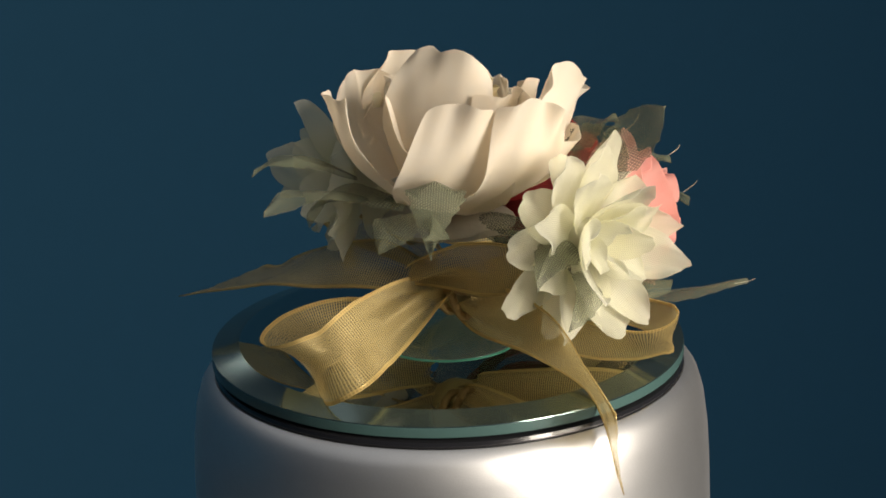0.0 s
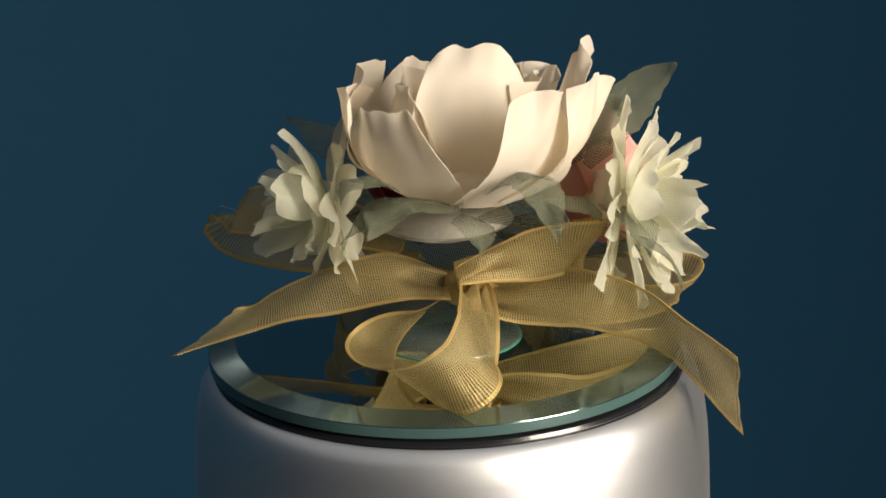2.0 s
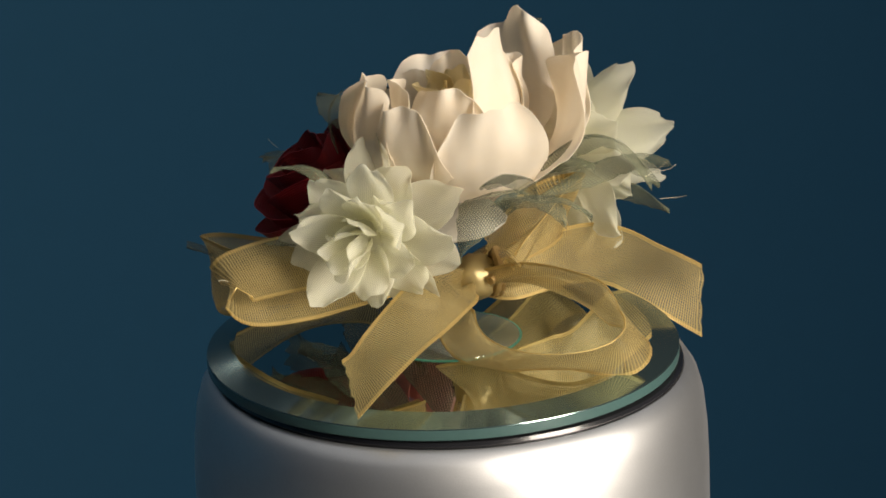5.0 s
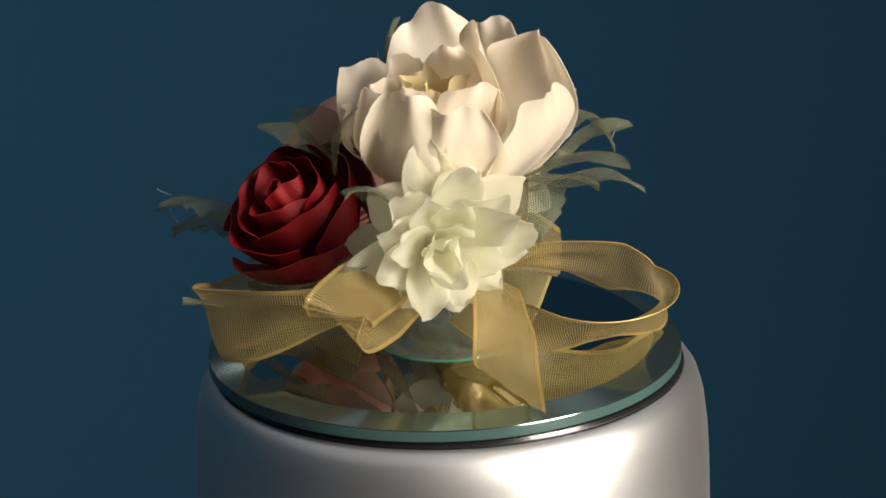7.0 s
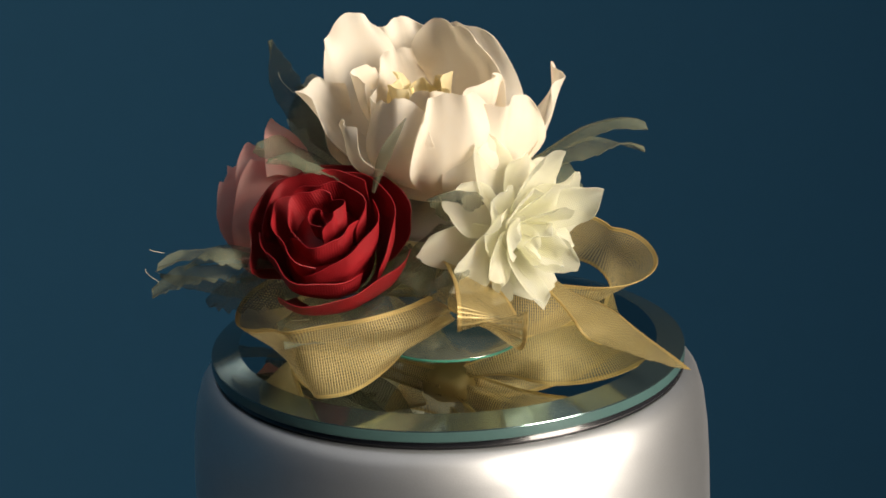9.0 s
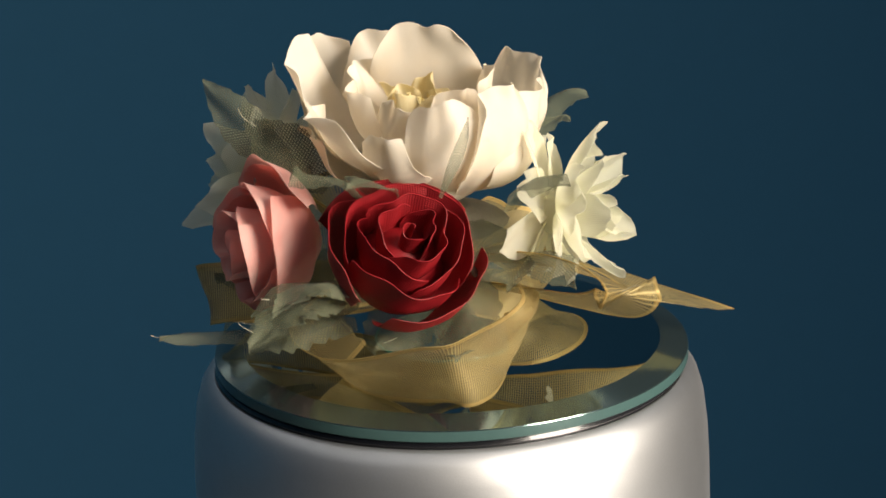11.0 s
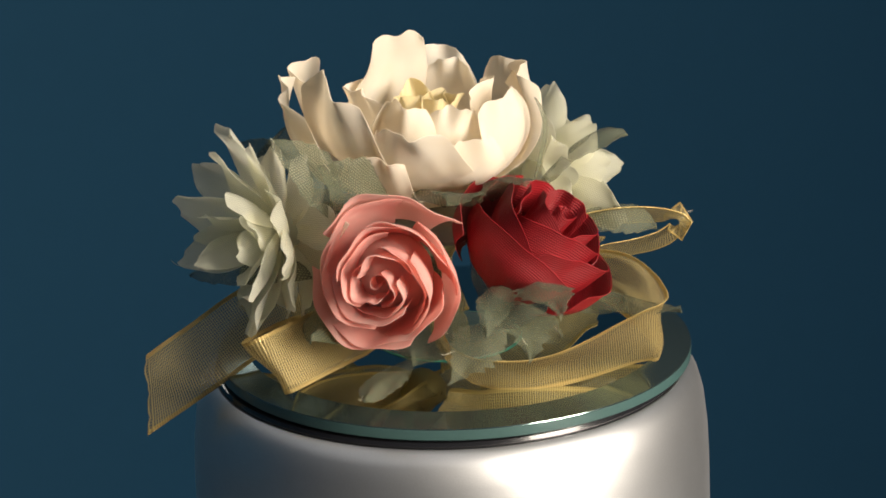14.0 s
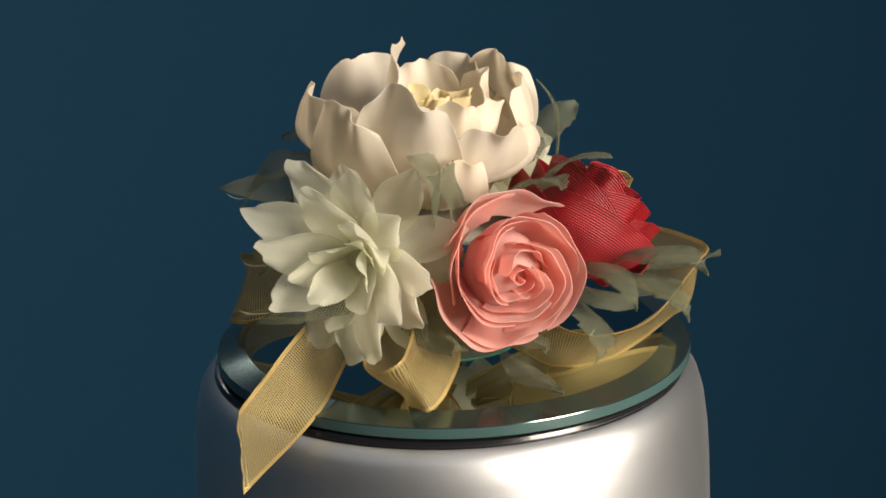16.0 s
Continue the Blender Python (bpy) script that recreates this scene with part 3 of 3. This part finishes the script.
def leaves():
    # broad leaves spread under the roses
    leaf((4, 8, 24), (25, 33, 13), (-0.2, -0.2, 1), 17, 30, bulge=0.05, curl=0.0)
    leaf((0, 10, 25), (10, 42, 16), (0, -0.2, 1), 16, 31, bulge=0.05, curl=0.0)
    leaf((10, 2, 23), (43, 8, 12), (-0.3, 0, 1), 16, 32, bulge=0.05, curl=0.0)
    leaf((10, -4, 24), (46, -14, 16), (-0.3, 0.2, 1), 20, 33, bulge=0.05, curl=0.0)
    leaf((-4, 10, 30), (-4, 30, 22), (0, 0.4, 1), 18, 34, bulge=-0.05, curl=0.0)
    leaf((28, -12, 36), (46, -19, 57), (0.5, 0.7, 0.2), 11, 1)
    leaf((-2, -18, 38), (-2, -43, 37), (0, 0, 1), 13, 2, bulge=-0.32, curl=0.1)
    leaf((-8, -16, 36), (-29, -3, 31), (0, 0, 1), 12, 3, bulge=-0.2)
    leaf((-6, -20, 34), (-1, -46, 40), (1, 0.2, 0.6), 8, 4)
    leaf((-16, -10, 36), (-36, -24, 40), (0, 0, 1), 10, 5)
    leaf((-18, -8, 40), (-38, -18, 47), (0, 0, 1), 9, 6)
    leaf((26, 20, 15), (48, 16, 13), (0.3, 0.5, 0.8), 12, 7, saw=0.3)
    leaf((30, 24, 22), (53, 33, 21), (0.1, 0.1, 1), 14, 8, saw=0.35)
    leaf((28, 26, 24), (49, 38, 29), (0.1, 0.1, 1), 12, 9, saw=0.3)
    leaf((8, 22, 40), (2, 22, 56), (0, 1, 0.2), 2.6, 10, saw=0.05)
    leaf((26, 20, 24), (49, 25, 23), (0, 0, 1), 8, 11)
    leaf((30, 2, 8), (63, 2, 11), (0, 0, 1), 8, 12, bulge=0.0, curl=0.0)
    leaf((24, -4, 36), (37, -12, 50), (0.6, 0.6, 0.3), 15, 13)
    leaf((20, 8, 38), (36, 12, 46), (0.3, 0.1, 1), 16, 14)
    leaf((16, 14, 38), (28, 26, 48), (0, 0, 1), 11, 15)
    leaf((-8, 18, 34), (-14, 34, 46), (0, 0, 1), 12, 16)
    leaf((4, 26, 17), (16, 55, 18), (0, 0, 1), 9, 17, bulge=0.02, curl=0.0)
    leaf((-10, 24, 26), (-12, 42, 26), (0.3, 0.5, 0.8), 10, 18)
    leaf((-6, -16, 34), (-14, -30, 33), (0, -0.5, 0.9), 10, 23)
    leaf((8, -16, 34), (16, -32, 34), (0.2, -0.5, 0.9), 10, 24)
    leaf((26, -20, 30), (20, -46, 30), (0.2, -0.2, 1), 10, 20)
    leaf((26, -16, 24), (26, -48, 22), (0.5, -0.6, 0.5), 9, 21)


def ribbons():
    # two long tails, cut aslant
    ribbon(corsage, [(1, -5, 14), (-15, -1, 18.5), (-30, 8, 15), (-40, 15, 11), (-47.5, 19.8, 8.6)], [(0.1, 0.6, 0.6), (0.2, 0.9, 0.3), (0.25, 0.95, 0.15), (0.25, 0.95, 0.05), (0.2, 0.95, 0.0)], 13, "ribbon_tail", seed=1, slant=-1.2, pinch=(0.3, 1), n=56, fold=0.05)
    ribbon(corsage, [(2, -6, 13), (6, -14, 12), (14, -25.5, 14), (22, -34, 11), (29.5, -44, 4), (33.2, -55, -4)], [(0.3, -0.1, 1), (0.1, -0.2, 1), (-0.1, -0.5, 0.8), (-0.1, -0.6, 0.7), (0, -0.55, 0.75), (0.1, -0.4, 0.85)],
           14, "ribbon_tail", seed=2, slant=-0.7, pinch=(0.3, 1), n=56, fold=0.05)
    # the front loop, its bend turned on edge
    ribbon(corsage, [(1, -7, 14), (-6, -18, 16.5), (-15, -31, 14.5), (-22, -38, 11), (-28, -35.5, 8), (-32, -25, 7.5), (-28, -13, 7), (-16, -4, 7), (-4, 0, 9)],
           [(0.7, -0.4, -0.1), (0.75, -0.4, -0.2), (0.6, -0.4, -0.6), (0.45, -0.34, -0.82), (0.5, -0.4, -0.75), (0.75, -0.5, -0.5), (0.75, -0.45, -0.4), (0.6, 0.2, -0.4), (0.3, 0.6, -0.3)],
           15, seed=3, pinch=(0.22, 0.5), n=84, fold=0.05)
    # loops
    ribbon(corsage, [(-3, 6, 17), (-12, 24, 17.5), (-20, 38, 18.5), (-23.5, 43.5, 21), (-23, 43.5, 23.5), (-19, 35, 24.8), (-12, 22, 24), (-4, 8, 21)],
           [(0.8, 0.3, 0.4)] * 2 + [(0.87, 0.08, 0.47)] * 4 + [(0.8, 0.3, 0.4)] * 2, 14.5, seed=4, pinch=(0.4, 0.5), n=84, fold=0.025)
    ribbon(corsage, [(-8, 25, 17), (-3, 37, 16), (6, 46, 13.5), (14, 50, 12.5), (18.5, 46.5, 11.5), (25, 37, 8.5), (31, 26, 7), (33, 14, 8), (24, 6, 12)],
           [(0, 0.3, 1), (0, 0.5, 1), (0.1, 0.5, 1), (0.2, 0.5, 1), (0.4, 0.5, 1), (0.5, 0.5, 1), (0.6, 0.3, 1), (0.7, 0, 0.8), (0.5, 0, 1)], 15.5, seed=5, pinch=(0.45, 1), n=80, fold=0.085)
    ribbon(corsage, [(2, -3, 14), (22, -9, 13), (38, -16, 12), (45.5, -21, 10.5), (45, -24.5, 9), (38, -25.5, 8), (24, -19, 8.5), (6, -7, 11)],
           [(0.2, -0.4, 0.8), (0.2, -0.6, 0.8), (0.1, -0.7, 0.8), (-0.1, -0.6, 0.8), (-0.1, -0.6, 0.8), (0, -0.6, 0.8), (0.2, -0.6, 0.8), (0, -0.3, 1)], 13, seed=6, pinch=(0.4, 0.5), n=72, fold=0.05)
    ribbon(corsage, [(-7, -13, 21), (3, -21, 24), (13, -27, 25.5), (18.5, -25, 24), (16, -17, 20), (9, -9, 17)],
           [(0.1, -0.6, 0.7), (0.1, -0.6, 0.8), (0.2, -0.4, 0.9), (0.3, -0.2, 0.9), (0.3, -0.1, 1), (0.3, 0, 1)], 13, seed=7, pinch=(0.3, 0.6), n=56, fold=0.07)


def base_parts():
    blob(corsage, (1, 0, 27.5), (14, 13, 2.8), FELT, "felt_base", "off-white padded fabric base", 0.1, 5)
    cord(corsage, [(1, -10, 20), (-2, -11, 16), (0, -10, 11), (4, -9, 12), (5, -9.5, 17), (2, -10.5, 20)], 0.9, CORD, "knot", "twisted gold cord knot")
    cord(corsage, [(3, -10, 19), (1, -11.5, 15), (3, -11, 10), (6, -9, 11)], 0.9, CORD, "knot")
    cord(corsage, [(-4, -9, 15), (0, -11, 16), (5, -10.5, 15), (9, -8, 14)], 0.9, CORD, "knot")
    blob(corsage, (2, -6, 14), (6, 5, 5), GOLD, "bow_centre", "gathered gold ribbon", 0.2, 8)


def threads():
    rng = random.Random(31)
    for k, (x, y, z) in enumerate(((47, 15, 16), (53, 33, 22), (50, 37, 29), (-2, -43, 37), (26, -48, 22), (20, -46, 30), (-24, 45, 24),
                                     (62, 2, 11), (38, -12, 50), (22, 30, 14), (34, 10, 16))):
        p = np.array((x, y, z), float)
        d = unit(around(math.degrees(math.atan2(x, -y)) + rng.uniform(-50, 50), 1, rng.uniform(-0.2, 0.9)))
        s = unit(np.cross(d, (rng.random(), rng.random(), rng.random())))
        L = rng.uniform(1.5, 4)
        cord(corsage, [p - d * 2, p + d * L * 0.5 + s * L * 0.1, p + d * L + s * L * 0.4], 0.055, FIBRE, "loose_thread", n=10, sides=4)


threads()
cream_flower()
pale_flower(46, 39, 32, -3, 22, 3, 48)
pale_flower(-129, 25.5, 31.5, -3, 20, 4, -116)
rose("red_rose", 146, 31, 31, 52, 18.5, 20, RED, 5, "deep red ribbed satin rose", 12, 0.1, 1.0, 3.2, 186, 0.6)
rose("pink_rose", 90.5, 40, 28.6, 6, 16.2, 16, PINK, 6, "soft pink silk rose with swirled petals", 16, -0.68, 1.3, 2.6, 92, 0.8)
leaves()
ribbons()
base_parts()


# ---------------------------------------------------------------- movement
def motions():
    rate = 18.0
    times = [0.5 * k for k in range(33)]
    walk(corsage, [(t, pose(0, 0, 0, 0, 0, rate * t)) for t in times])
    walk(mirror_plate, [(t, pose(0, 0, 0, 0, 0, rate * t)) for t in times])


motions()
